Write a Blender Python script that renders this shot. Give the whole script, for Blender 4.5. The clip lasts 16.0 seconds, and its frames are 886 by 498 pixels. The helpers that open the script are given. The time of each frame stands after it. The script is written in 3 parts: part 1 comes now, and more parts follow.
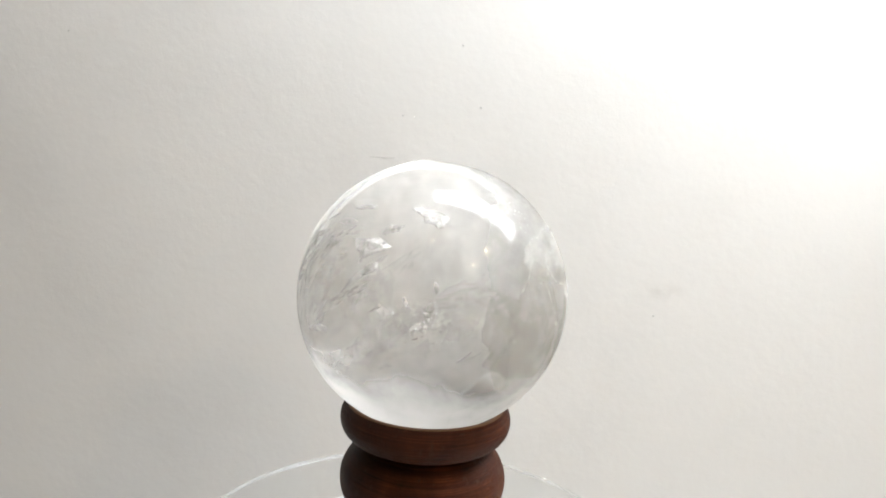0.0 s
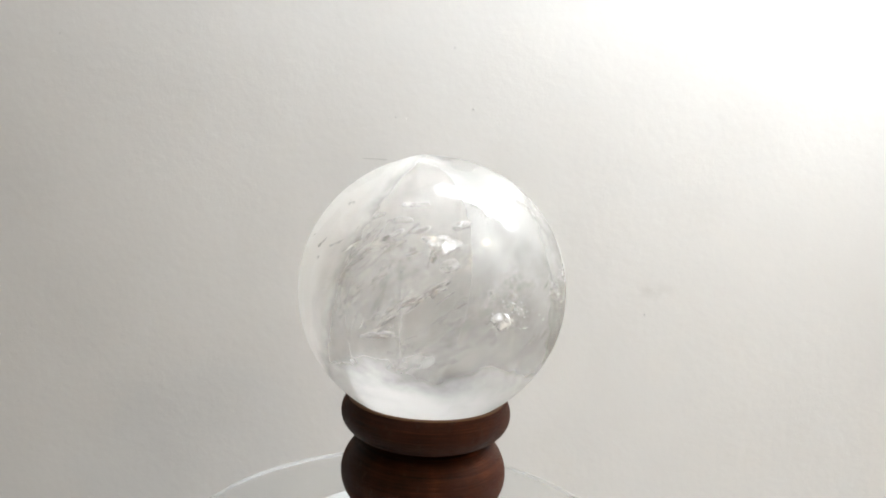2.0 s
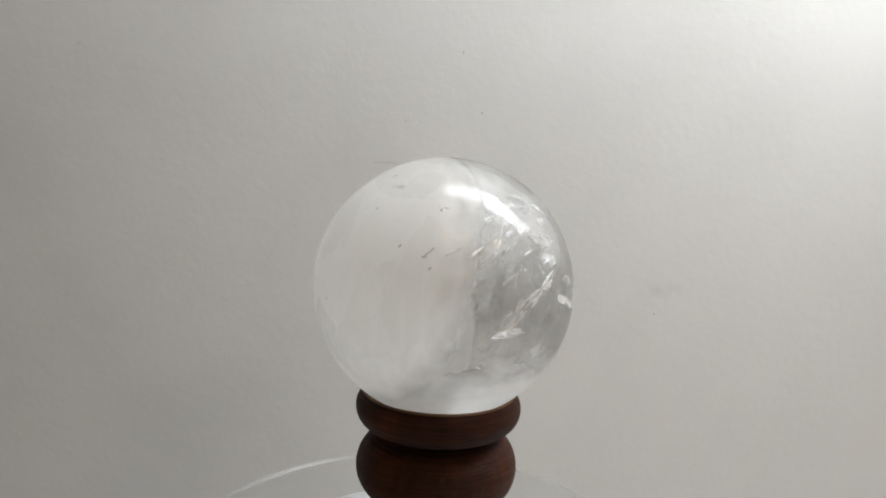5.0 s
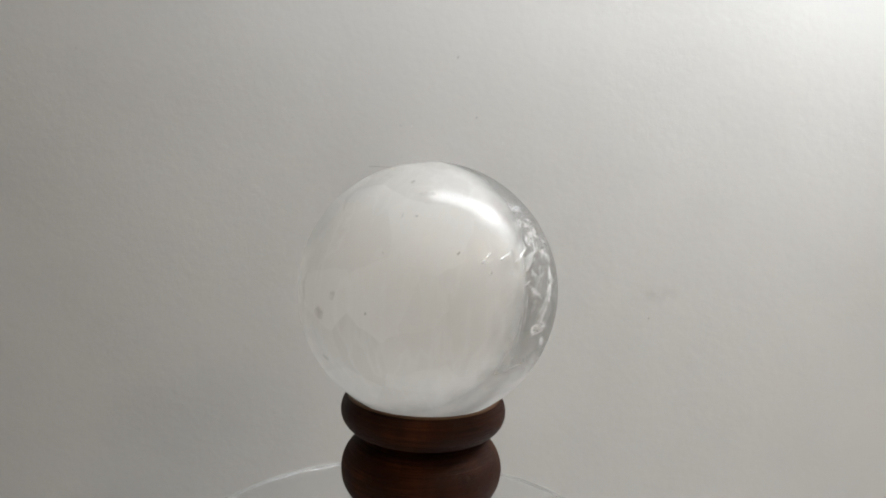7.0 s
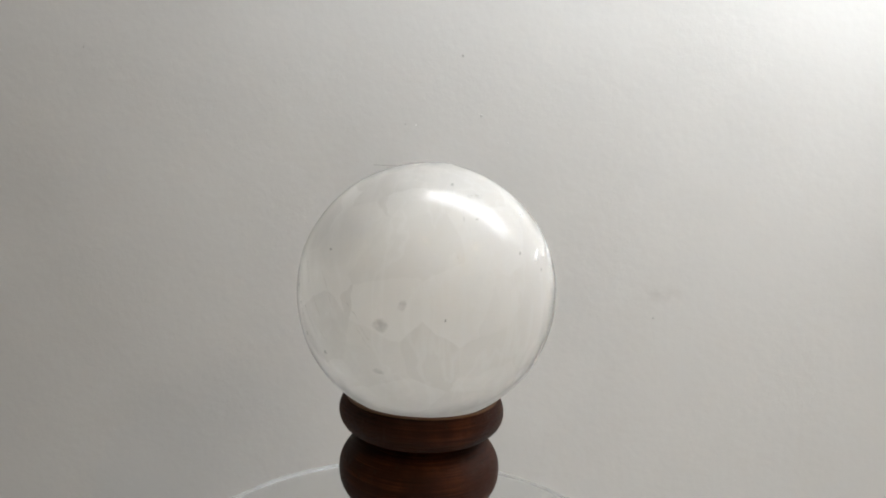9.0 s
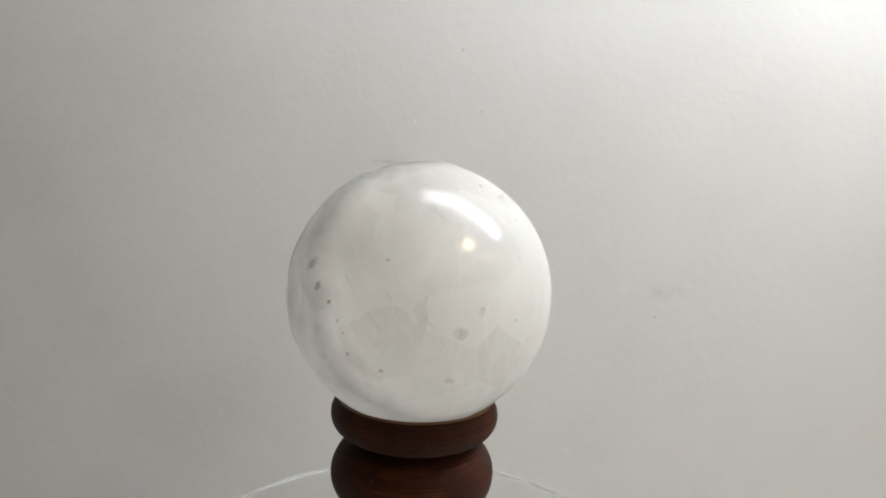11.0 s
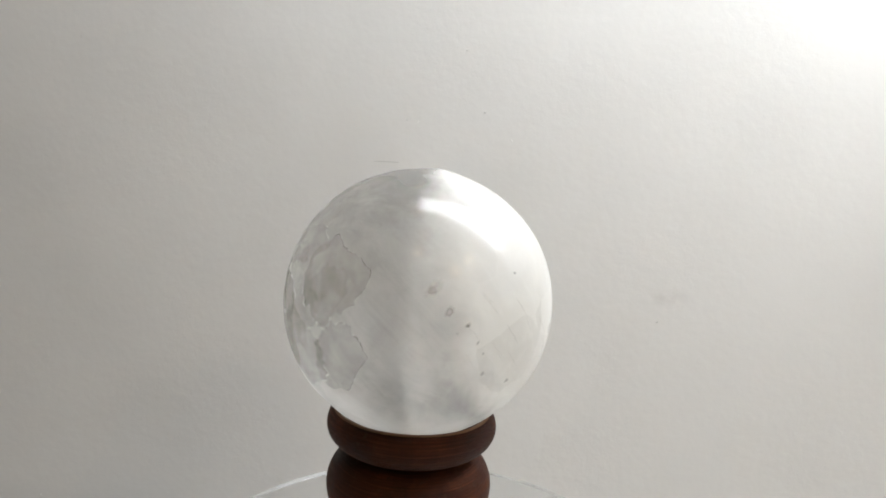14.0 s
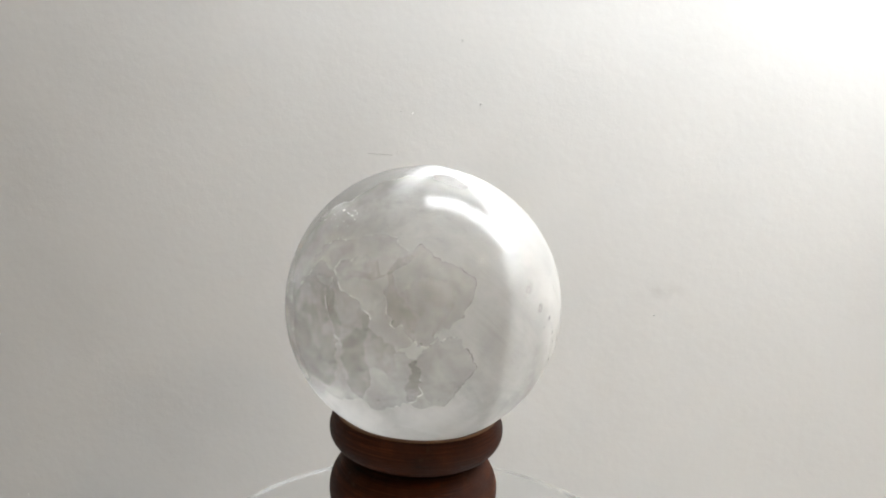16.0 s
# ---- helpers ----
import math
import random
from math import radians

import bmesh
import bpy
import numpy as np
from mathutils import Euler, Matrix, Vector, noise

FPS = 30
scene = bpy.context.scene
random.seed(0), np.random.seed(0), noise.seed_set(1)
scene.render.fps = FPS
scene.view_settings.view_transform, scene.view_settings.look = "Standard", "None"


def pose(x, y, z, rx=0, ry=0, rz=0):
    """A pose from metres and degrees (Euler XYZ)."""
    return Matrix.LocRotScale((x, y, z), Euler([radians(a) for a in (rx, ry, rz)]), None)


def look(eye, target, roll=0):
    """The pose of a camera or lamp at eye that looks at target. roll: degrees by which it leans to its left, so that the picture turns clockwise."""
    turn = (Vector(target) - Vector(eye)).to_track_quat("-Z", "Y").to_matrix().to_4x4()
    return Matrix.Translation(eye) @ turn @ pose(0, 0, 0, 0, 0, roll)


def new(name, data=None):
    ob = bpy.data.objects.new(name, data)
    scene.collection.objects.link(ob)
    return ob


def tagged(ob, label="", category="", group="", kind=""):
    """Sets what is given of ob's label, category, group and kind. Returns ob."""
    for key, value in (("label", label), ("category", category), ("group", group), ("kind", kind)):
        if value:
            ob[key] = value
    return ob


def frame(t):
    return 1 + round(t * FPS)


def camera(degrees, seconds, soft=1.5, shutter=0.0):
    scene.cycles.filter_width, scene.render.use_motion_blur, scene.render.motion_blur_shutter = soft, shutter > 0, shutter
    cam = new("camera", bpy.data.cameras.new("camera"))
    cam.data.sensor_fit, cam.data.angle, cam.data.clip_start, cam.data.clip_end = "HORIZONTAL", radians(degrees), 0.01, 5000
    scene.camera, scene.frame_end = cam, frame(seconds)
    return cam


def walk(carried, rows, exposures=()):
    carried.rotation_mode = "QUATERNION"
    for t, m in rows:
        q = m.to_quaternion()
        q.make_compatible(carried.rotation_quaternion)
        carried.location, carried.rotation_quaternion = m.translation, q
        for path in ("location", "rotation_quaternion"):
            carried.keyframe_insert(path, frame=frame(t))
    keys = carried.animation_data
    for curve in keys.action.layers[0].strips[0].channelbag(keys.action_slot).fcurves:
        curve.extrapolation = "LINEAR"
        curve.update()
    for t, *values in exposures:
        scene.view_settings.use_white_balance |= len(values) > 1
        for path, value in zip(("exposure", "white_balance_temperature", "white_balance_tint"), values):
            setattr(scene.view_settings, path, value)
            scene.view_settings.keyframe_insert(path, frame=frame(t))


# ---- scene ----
import itertools

# World: metres, the centre of the crystal ball is the origin, the wall stands at y = WALL.
BALL_R = 0.040
WALL = 0.19
TABLE_Z = -0.198
FLOOR_Z = -0.94
PLATE_Z = -0.086

# ---------------------------------------------------------------- camera
cam = camera(65.0, 16.0, soft=1.9)

# seconds, place, turn to the left, tilt down, lean to the left
CAM_ROWS = (
    (0, 0.0100, -0.2053, 0.0426, 2.12, 7.90, 3.27),
    (0.5, 0.0065, -0.2074, 0.0420, 1.15, 7.33, 3.48),
    (1, 0.0052, -0.2074, 0.0418, 0.75, 7.56, 3.59),
    (1.5, 0.0044, -0.2079, 0.0402, 0.64, 7.45, 3.55),
    (2, 0.0061, -0.2083, 0.0386, 0.97, 7.19, 3.08),
    (2.5, 0.0057, -0.2100, 0.0390, 1.14, 7.56, 2.81),
    (3, 0.0041, -0.2119, 0.0379, 1.08, 7.28, 2.86),
    (3.5, 0.0038, -0.2132, 0.0377, 1.17, 7.39, 2.89),
    (6, 0.0109, -0.2139, 0.0373, 2.43, 6.54, 2.43),
    (6.5, 0.0129, -0.2139, 0.0397, 2.72, 6.92, 2.75),
    (7, 0.0130, -0.2146, 0.0376, 2.39, 6.49, 2.49),
    (7.5, 0.0142, -0.2148, 0.0386, 2.61, 6.69, 2.63),
    (8, 0.0152, -0.2143, 0.0404, 2.74, 7.02, 2.58),
    (8.5, 0.0162, -0.2149, 0.0405, 3.12, 7.08, 2.79),
    (9, 0.0166, -0.2145, 0.0390, 3.23, 6.81, 2.66),
    (11.5, 0.0216, -0.2093, 0.0418, 3.98, 7.55, 2.91),
    (12, 0.0225, -0.2098, 0.0425, 4.17, 7.52, 3.08),
    (12.5, 0.0221, -0.2080, 0.0445, 4.05, 7.72, 3.01),
    (13, 0.0225, -0.2071, 0.0451, 4.30, 7.50, 3.08),
    (13.5, 0.0232, -0.2065, 0.0432, 4.44, 7.16, 2.80),
    (14, 0.0205, -0.2058, 0.0452, 3.92, 7.93, 3.49),
    (14.5, 0.0224, -0.2046, 0.0457, 4.50, 8.18, 3.22),
    (15, 0.0194, -0.2030, 0.0458, 3.96, 8.50, 3.42),
    (15.5, 0.0169, -0.2021, 0.0471, 3.45, 8.97, 3.89),
    (16, 0.0139, -0.2000, 0.0475, 2.59, 8.87, 3.43),
)


def cam_pose(x, y, z, yaw, down, lean):
    a, d = radians(yaw), radians(down)
    way = Vector((-math.sin(a) * math.cos(d), math.cos(a) * math.cos(d), -math.sin(d)))
    eye = Vector((x, y, z))
    return look(eye, eye + way, lean)


EXPOSURES = ((0.0, 0.70), (1.0, 0.63), (1.5, 0.55), (2.0, 0.53), (2.5, 0.45), (3.0, 0.30), (3.5, 0.22), (4.5, 0.05),
             (6.0, -0.12), (7.5, -0.11), (9.0, 0.01), (11.5, 0.09), (13.0, 0.15), (14.0, 0.24), (15.0, 0.31), (16.0, 0.37))
walk(cam, [(r[0], cam_pose(*r[1:])) for r in CAM_ROWS], EXPOSURES)

# ---------------------------------------------------------------- light
SLOPE = radians(26.1)
SLOPE_O = Vector((-0.03, 0.0, 0.550))
SLOPE_E = Vector((math.cos(SLOPE), 0, -math.sin(SLOPE)))
SLOPE_N = Vector((math.sin(SLOPE), 0, math.cos(SLOPE)))
SKY_S = (-0.04, 0.55)      # the roof window, along the slope
SKY_Y = (-0.035, 0.170)


def on_slope(s, y, out=0.0):
    return SLOPE_O + SLOPE_E * s + Vector((0, y, 0)) + SLOPE_N * out


world = bpy.data.worlds.new("sky")
scene.world = world
world.use_nodes = True
wn = world.node_tree.nodes
sky = wn.new("ShaderNodeTexSky")
sky.sky_type, sky.sun_disc, sky.sun_elevation, sky.sun_rotation = "NISHITA", False, radians(35), radians(200)
world.node_tree.links.new(sky.outputs[0], wn["Background"].inputs[0])
wn["Background"].inputs[1].default_value = 0.08

lamp = bpy.data.lights.new("window_light", "AREA")
lamp.shape, lamp.size, lamp.size_y = "RECTANGLE", SKY_S[1] - SKY_S[0], SKY_Y[1] - SKY_Y[0]
lamp.energy, lamp.color = 11.3, (0.887, 0.950, 1.0)
lamp_ob = new("window_light", lamp)
mid = on_slope(sum(SKY_S) / 2, sum(SKY_Y) / 2, 0.045)
lamp_ob.matrix_world = Matrix.Translation(mid) @ Matrix((SLOPE_E, (0, 1, 0), SLOPE_N)).transposed().to_4x4()


# ---------------------------------------------------------------- materials
def material(name):
    m = bpy.data.materials.new(name)
    m.use_nodes = True
    nt = m.node_tree
    return m, nt, nt.nodes["Principled BSDF"]


def node(nt, kind, **inputs):
    n = nt.nodes.new(kind)
    for key, value in inputs.items():
        n.inputs[key.replace("_", " ")].default_value = value
    return n


def coords(nt, scale=(1, 1, 1)):
    tc = nt.nodes.new("ShaderNodeTexCoord")
    mp = nt.nodes.new("ShaderNodeMapping")
    mp.inputs["Scale"].default_value = scale
    nt.links.new(tc.outputs["Object"], mp.inputs["Vector"])
    return mp.outputs["Vector"]


def noise_tex(nt, vec, scale, detail=4.0, rough=0.55, distort=0.0):
    n = node(nt, "ShaderNodeTexNoise", Scale=scale, Detail=detail, Roughness=rough, Distortion=distort)
    nt.links.new(vec, n.inputs["Vector"])
    return n.outputs["Fac"]


def ramp(nt, fac, stops):
    r = nt.nodes.new("ShaderNodeValToRGB")
    r.color_ramp.interpolation = "EASE"
    el = r.color_ramp.elements
    while len(el) < len(stops):
        el.new(0.5)
    for e, (p, c) in zip(el, stops):
        e.position = p
        e.color = (c, c, c, 1) if isinstance(c, (int, float)) else (*c, 1)
    nt.links.new(fac, r.inputs["Fac"])
    return r.outputs["Color"]


def calc(nt, op, a, b=0.0, clamp=False):
    n = nt.nodes.new("ShaderNodeMath")
    n.operation, n.use_clamp = op, clamp
    for i, v in enumerate((a, b)):
        if isinstance(v, (int, float)):
            n.inputs[i].default_value = v
        else:
            nt.links.new(v, n.inputs[i])
    return n.outputs[0]


def bump(nt, bsdf, height, strength, distance):
    b = node(nt, "ShaderNodeBump", Strength=strength, Distance=distance)
    nt.links.new(height, b.inputs["Height"])
    nt.links.new(b.outputs["Normal"], bsdf.inputs["Normal"])
    return b


def mix_color(nt, fac, a, b):
    n = nt.nodes.new("ShaderNodeMix")
    n.data_type = "RGBA"
    for sock, v in (("Factor", fac), ("A", a), ("B", b)):
        s = [i for i in n.inputs if i.name == sock and i.enabled][0]
        if isinstance(v, (int, float)):
            s.default_value = v
        elif isinstance(v, tuple):
            s.default_value = (*v, 1)
        else:
            nt.links.new(v, s)
    return [o for o in n.outputs if o.enabled][0]


def paint_material(name, col, stain=None, relief=0.30):
    """Rolled wall paint: fine orange-peel relief, faint dirt; stain: place of one smudge."""
    m, nt, b = material(name)
    v = coords(nt)
    dirt = noise_tex(nt, v, 7.0, 5.0)
    dark = tuple(c * 0.93 for c in col)
    c = mix_color(nt, ramp(nt, dirt, ((0.35, 0.0), (0.7, 1.0))), col, dark)
    if stain:
        tc = nt.nodes.new("ShaderNodeTexCoord")
        mp = nt.nodes.new("ShaderNodeMapping")
        mp.vector_type = "TEXTURE"
        mp.inputs["Location"].default_value = stain
        mp.inputs["Scale"].default_value = (0.019, 0.05, 0.0066)
        nt.links.new(tc.outputs["Object"], mp.inputs["Vector"])
        g = nt.nodes.new("ShaderNodeTexGradient")
        g.gradient_type = "SPHERICAL"
        nt.links.new(mp.outputs["Vector"], g.inputs["Vector"])
        n = ramp(nt, noise_tex(nt, v, 90.0, 4.0, 0.5, 0.5), ((0.36, 0.0), (0.66, 1.0)))
        c = mix_color(nt, calc(nt, "MULTIPLY", calc(nt, "MULTIPLY", g.outputs["Fac"], n), 0.25), c, (0.25, 0.23, 0.215))
    nt.links.new(c, b.inputs["Base Color"])
    b.inputs["Roughness"].default_value = 0.55
    peel = noise_tex(nt, v, 230.0, 3.0, 0.5)
    lumps = noise_tex(nt, v, 60.0, 2.0, 0.5)
    bump(nt, b, calc(nt, "ADD", peel, calc(nt, "MULTIPLY", lumps, 0.8)), relief, 0.0005)
    return m


def plain_material(name, col, rough=0.5, metal=0.0):
    m, nt, b = material(name)
    v = coords(nt)
    c = mix_color(nt, noise_tex(nt, v, 18.0, 5.0), col, tuple(x * 0.82 for x in col))
    nt.links.new(c, b.inputs["Base Color"])
    b.inputs["Roughness"].default_value, b.inputs["Metallic"].default_value = rough, metal
    bump(nt, b, noise_tex(nt, v, 300.0, 2.0), 0.08, 0.0005)
    return m


def wood_material():
    """Turned reddish-brown wood: fine lathe rings round the axis, upright grain, dark pores."""
    m, nt, b = material("turned_wood")
    rings = noise_tex(nt, coords(nt, (1, 1, 75)), 30.0, 5.0, 0.75)
    grain = noise_tex(nt, coords(nt, (1, 1, 0.12)), 190.0, 5.0, 0.65, 0.4)
    blot = noise_tex(nt, coords(nt), 45.0, 4.0, 0.6, 0.6)
    tone = calc(nt, "ADD", calc(nt, "MULTIPLY", rings, 0.50), calc(nt, "ADD", calc(nt, "MULTIPLY", grain, 0.18), calc(nt, "MULTIPLY", blot, 0.36)))
    c = ramp(nt, tone, ((0.36, (0.0055, 0.0014, 0.0006)), (0.51, (0.028, 0.0068, 0.0022)), (0.68, (0.085, 0.0235, 0.0079))))
    pores = ramp(nt, noise_tex(nt, coords(nt, (1, 1, 0.35)), 520.0, 2.0), ((0.30, 0.0), (0.37, 1.0)))
    c = mix_color(nt, pores, (0.03, 0.012, 0.006), c)
    # one side paler: brightness put into the colour, for when it faces forward
    bright_side = nt.nodes.new("ShaderNodeVectorMath")
    bright_side.operation = "DOT_PRODUCT"
    nt.links.new(coords(nt), bright_side.inputs[0])
    bright_side.inputs[1].default_value = (25.0, -21.0, 0.0)
    pale = ramp(nt, calc(nt, "ADD", bright_side.outputs["Value"], calc(nt, "SUBTRACT", blot, 0.5)), ((0.15, 0.0), (0.75, 1.0)))
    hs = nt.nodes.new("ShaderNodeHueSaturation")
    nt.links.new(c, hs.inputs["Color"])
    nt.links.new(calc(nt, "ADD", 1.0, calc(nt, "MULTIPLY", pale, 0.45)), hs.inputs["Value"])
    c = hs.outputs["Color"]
    nt.links.new(c, b.inputs["Base Color"])
    nt.links.new(ramp(nt, blot, ((0.3, 0.50), (0.7, 0.70))), b.inputs["Roughness"])
    b.inputs["Specular IOR Level"].default_value = 0.12
    bump(nt, b, calc(nt, "ADD", rings, calc(nt, "MULTIPLY", pores, 0.25)), 0.6, 0.0006)
    return m


def spot(phi, lat):
    """The direction of a place on the ball: degrees round from the front, at rest, and above the equator."""
    a, e = radians(phi), radians(lat)
    return Vector((math.sin(a) * math.cos(e), -math.cos(a) * math.cos(e), math.sin(e)))


def mix_shader(nt, fac, a, b):
    n = nt.nodes.new("ShaderNodeMixShader")
    if isinstance(fac, (int, float)):
        n.inputs[0].default_value = fac
    else:
        nt.links.new(fac, n.inputs[0])
    nt.links.new(a, n.inputs[1])
    nt.links.new(b, n.inputs[2])
    return n.outputs[0]


def shade(nt, kind, col, rough=None):
    """A single closure of that colour, which may be a socket."""
    n = nt.nodes.new(kind)
    if isinstance(col, tuple):
        n.inputs["Color"].default_value = (*col, 1)
    else:
        nt.links.new(col, n.inputs["Color"])
    if rough is not None:
        n.inputs["Roughness"].default_value = rough
    return n


FIBRE_WAY = Vector((0.41, -0.63, 0.65))     # the way in which the crystal's fibres run


def along_fibres(nt, pos, squeeze):
    lay, thin = nt.nodes.new("ShaderNodeMapping"), nt.nodes.new("ShaderNodeMapping")
    lay.inputs["Rotation"].default_value = FIBRE_WAY.rotation_difference(Vector((0, 0, 1))).to_euler()
    thin.inputs["Scale"].default_value = (1, 1, squeeze)
    nt.links.new(pos, lay.inputs["Vector"])
    nt.links.new(lay.outputs["Vector"], thin.inputs["Vector"])
    return thin.outputs["Vector"]


def facing_side(nt, pos, phi, lat, big, rough):
    """How far a place of the ball lies towards that direction, with an uneven border."""
    d = nt.nodes.new("ShaderNodeVectorMath")
    d.operation = "DOT_PRODUCT"
    nt.links.new(pos, d.inputs[0])
    d.inputs[1].default_value = spot(phi, lat) / BALL_R
    return calc(nt, "ADD", d.outputs["Value"], calc(nt, "MULTIPLY", calc(nt, "SUBTRACT", big, 0.5), rough))


def crystal_material():
    """Polished quartz: clear with wisps on one side, milky on the next, smoky between."""
    m, nt, b = material("quartz")
    tc = nt.nodes.new("ShaderNodeTexCoord")
    pos = tc.outputs["Object"]
    big = noise_tex(nt, pos, 40.0, 4.0, 0.55, 0.4)
    soft = noise_tex(nt, pos, 28.0, 2.0, 0.5, 0.6)
    milk = ramp(nt, facing_side(nt, pos, -143, 14, big, 0.38), ((0.16, 0.0), (0.50, 1.0)))
    smoke = ramp(nt, facing_side(nt, pos, -262, 4, big, 0.30), ((0.10, 0.0), (0.75, 1.0)))
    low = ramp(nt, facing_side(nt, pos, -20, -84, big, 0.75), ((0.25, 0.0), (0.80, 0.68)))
    clearing = ramp(nt, facing_side(nt, pos, -206, 50, big, 0.20), ((0.75, 1.0), (0.98, 0.70)))     # a clearer place high up
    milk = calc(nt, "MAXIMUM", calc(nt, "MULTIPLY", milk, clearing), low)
    smoke = calc(nt, "MULTIPLY", smoke, clearing)
    # the milky body: light seeps through it; cleavage cells, fibres and clouds of slightly different white
    warp = nt.nodes.new("ShaderNodeVectorMath")
    warp.operation = "MULTIPLY_ADD"
    wob = node(nt, "ShaderNodeTexNoise", Scale=60.0, Detail=3.0)
    nt.links.new(pos, wob.inputs["Vector"])
    nt.links.new(wob.outputs["Color"], warp.inputs[0])
    warp.inputs[1].default_value = (0.010, 0.010, 0.004)
    nt.links.new(pos, warp.inputs[2])
    cells = node(nt, "ShaderNodeTexVoronoi", Scale=70.0)
    nt.links.new(warp.outputs[0], cells.inputs["Vector"])
    sep = nt.nodes.new("ShaderNodeSeparateColor")
    nt.links.new(cells.outputs["Color"], sep.inputs[0])
    # whiter beside the clear side: brightness of light entering there, put into the colour
    glow_side = ramp(nt, facing_side(nt, pos, -95, 5, big, 0.2), ((0.0, 0.0), (0.9, 1.0)))
    white = mix_color(nt, glow_side, (0.81, 0.794, 0.768), (1.0, 0.990, 0.974))
    dull = mix_color(nt, glow_side, (0.69, 0.673, 0.645), (0.91, 0.896, 0.876))
    c = mix_color(nt, sep.outputs[0], white, dull)
    fib = ramp(nt, noise_tex(nt, along_fibres(nt, pos, 0.14), 210.0, 5.0, 0.65, 0.5), ((0.42, 0.0), (0.72, 1.0)))
    mott = ramp(nt, noise_tex(nt, pos, 75.0, 5.0, 0.6, 0.6), ((0.40, 0.0), (0.70, 1.0)))
    c = mix_color(nt, calc(nt, "MULTIPLY", fib, 0.25), c, (0.90, 0.89, 0.87))
    c = mix_color(nt, calc(nt, "MULTIPLY", mott, 0.22), c, (0.90, 0.888, 0.865))
    lines = nt.nodes.new("ShaderNodeMapping")
    lines.inputs["Rotation"].default_value = (0.1, 0.12, 0.0)
    lines.inputs["Scale"].default_value = (1.0, 1.0, 0.05)
    nt.links.new(pos, lines.inputs["Vector"])
    stria = noise_tex(nt, lines.outputs["Vector"], 130.0, 3.0, 0.5, 0.2)
    c = mix_color(nt, calc(nt, "MULTIPLY", ramp(nt, stria, ((0.50, 0.0), (0.54, 1.0), (0.60, 0.0))), calc(nt, "MULTIPLY", glow_side, 0.35)), c, (1.0, 0.998, 0.99))
    # the low milk greyed in colour, to dim the glow above the cup
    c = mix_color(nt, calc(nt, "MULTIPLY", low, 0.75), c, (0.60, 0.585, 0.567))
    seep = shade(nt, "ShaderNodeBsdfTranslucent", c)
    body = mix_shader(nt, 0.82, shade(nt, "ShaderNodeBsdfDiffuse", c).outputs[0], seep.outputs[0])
    # the clear body: see-through, with fibrous haze that only passes light on
    wisps = ramp(nt, noise_tex(nt, along_fibres(nt, pos, 0.22), 120.0, 5.0, 0.6, 0.5), ((0.40, 0.0), (0.74, 1.0)))
    banks = ramp(nt, big, ((0.38, 0.0), (0.62, 1.0)))
    haze = calc(nt, "ADD", 0.07, calc(nt, "ADD", calc(nt, "MULTIPLY", wisps, 0.12), calc(nt, "MULTIPLY", banks, 0.10)))
    haze = calc(nt, "ADD", haze, calc(nt, "MULTIPLY", smoke, 0.58), True)
    mist = shade(nt, "ShaderNodeBsdfTranslucent", mix_color(nt, smoke, (0.52, 0.51, 0.50), mix_color(nt, calc(nt, "MULTIPLY", calc(nt, "ADD", fib, mott), 0.5), (0.62, 0.605, 0.585), (0.47, 0.457, 0.435))))
    clear = shade(nt, "ShaderNodeBsdfTransparent", (0.808, 0.80, 0.793))
    bent = shade(nt, "ShaderNodeBsdfRefraction", (0.95, 0.945, 0.94), 0.06)
    bent.inputs["IOR"].default_value = 1.45
    glass = mix_shader(nt, 0.16, clear.outputs[0], bent.outputs[0])
    glass = mix_shader(nt, haze, glass, mist.outputs[0])
    whole = mix_shader(nt, milk, glass, body)
    # the polish: a thin gloss over all of it
    polish = nt.nodes.new("ShaderNodeBsdfGlossy")
    nt.links.new(calc(nt, "ADD", 0.06, calc(nt, "MULTIPLY", milk, 0.07)), polish.inputs["Roughness"])
    dents = node(nt, "ShaderNodeBump", Strength=0.05, Distance=0.004)
    nt.links.new(soft, dents.inputs["Height"])
    nt.links.new(dents.outputs["Normal"], polish.inputs["Normal"])
    edge = nt.nodes.new("ShaderNodeLayerWeight")
    edge.inputs["Blend"].default_value = 0.5
    gloss = calc(nt, "ADD", calc(nt, "SUBTRACT", 0.019, calc(nt, "MULTIPLY", milk, 0.003)), calc(nt, "MULTIPLY", calc(nt, "POWER", edge.outputs["Facing"], 5.0), calc(nt, "SUBTRACT", 0.30, calc(nt, "MULTIPLY", milk, 0.22))))
    nt.links.new(mix_shader(nt, gloss, whole, polish.outputs[0]), nt.nodes["Material Output"].inputs["Surface"])
    return m


def shard_material(name, col, solid, gloss):
    """A glassy broken face inside the crystal: part see-through, part pale, with a shine."""
    m, nt, b = material(name)
    tc = nt.nodes.new("ShaderNodeTexCoord")
    n = noise_tex(nt, along_fibres(nt, tc.outputs["Object"], 0.12), 500.0, 4.0, 0.6, 0.3)
    pale = mix_shader(nt, 0.2, shade(nt, "ShaderNodeBsdfDiffuse", col).outputs[0], shade(nt, "ShaderNodeBsdfTranslucent", col).outputs[0])
    amount = ramp(nt, n, ((0.35, solid * 0.35), (0.68, solid)))
    glass = mix_shader(nt, amount, shade(nt, "ShaderNodeBsdfTransparent", (1.0, 1.0, 1.0)).outputs[0], pale)
    shine = shade(nt, "ShaderNodeBsdfGlossy", (1.0, 1.0, 1.0), 0.2)
    nt.links.new(mix_shader(nt, gloss, glass, shine.outputs[0]), nt.nodes["Material Output"].inputs["Surface"])
    return m


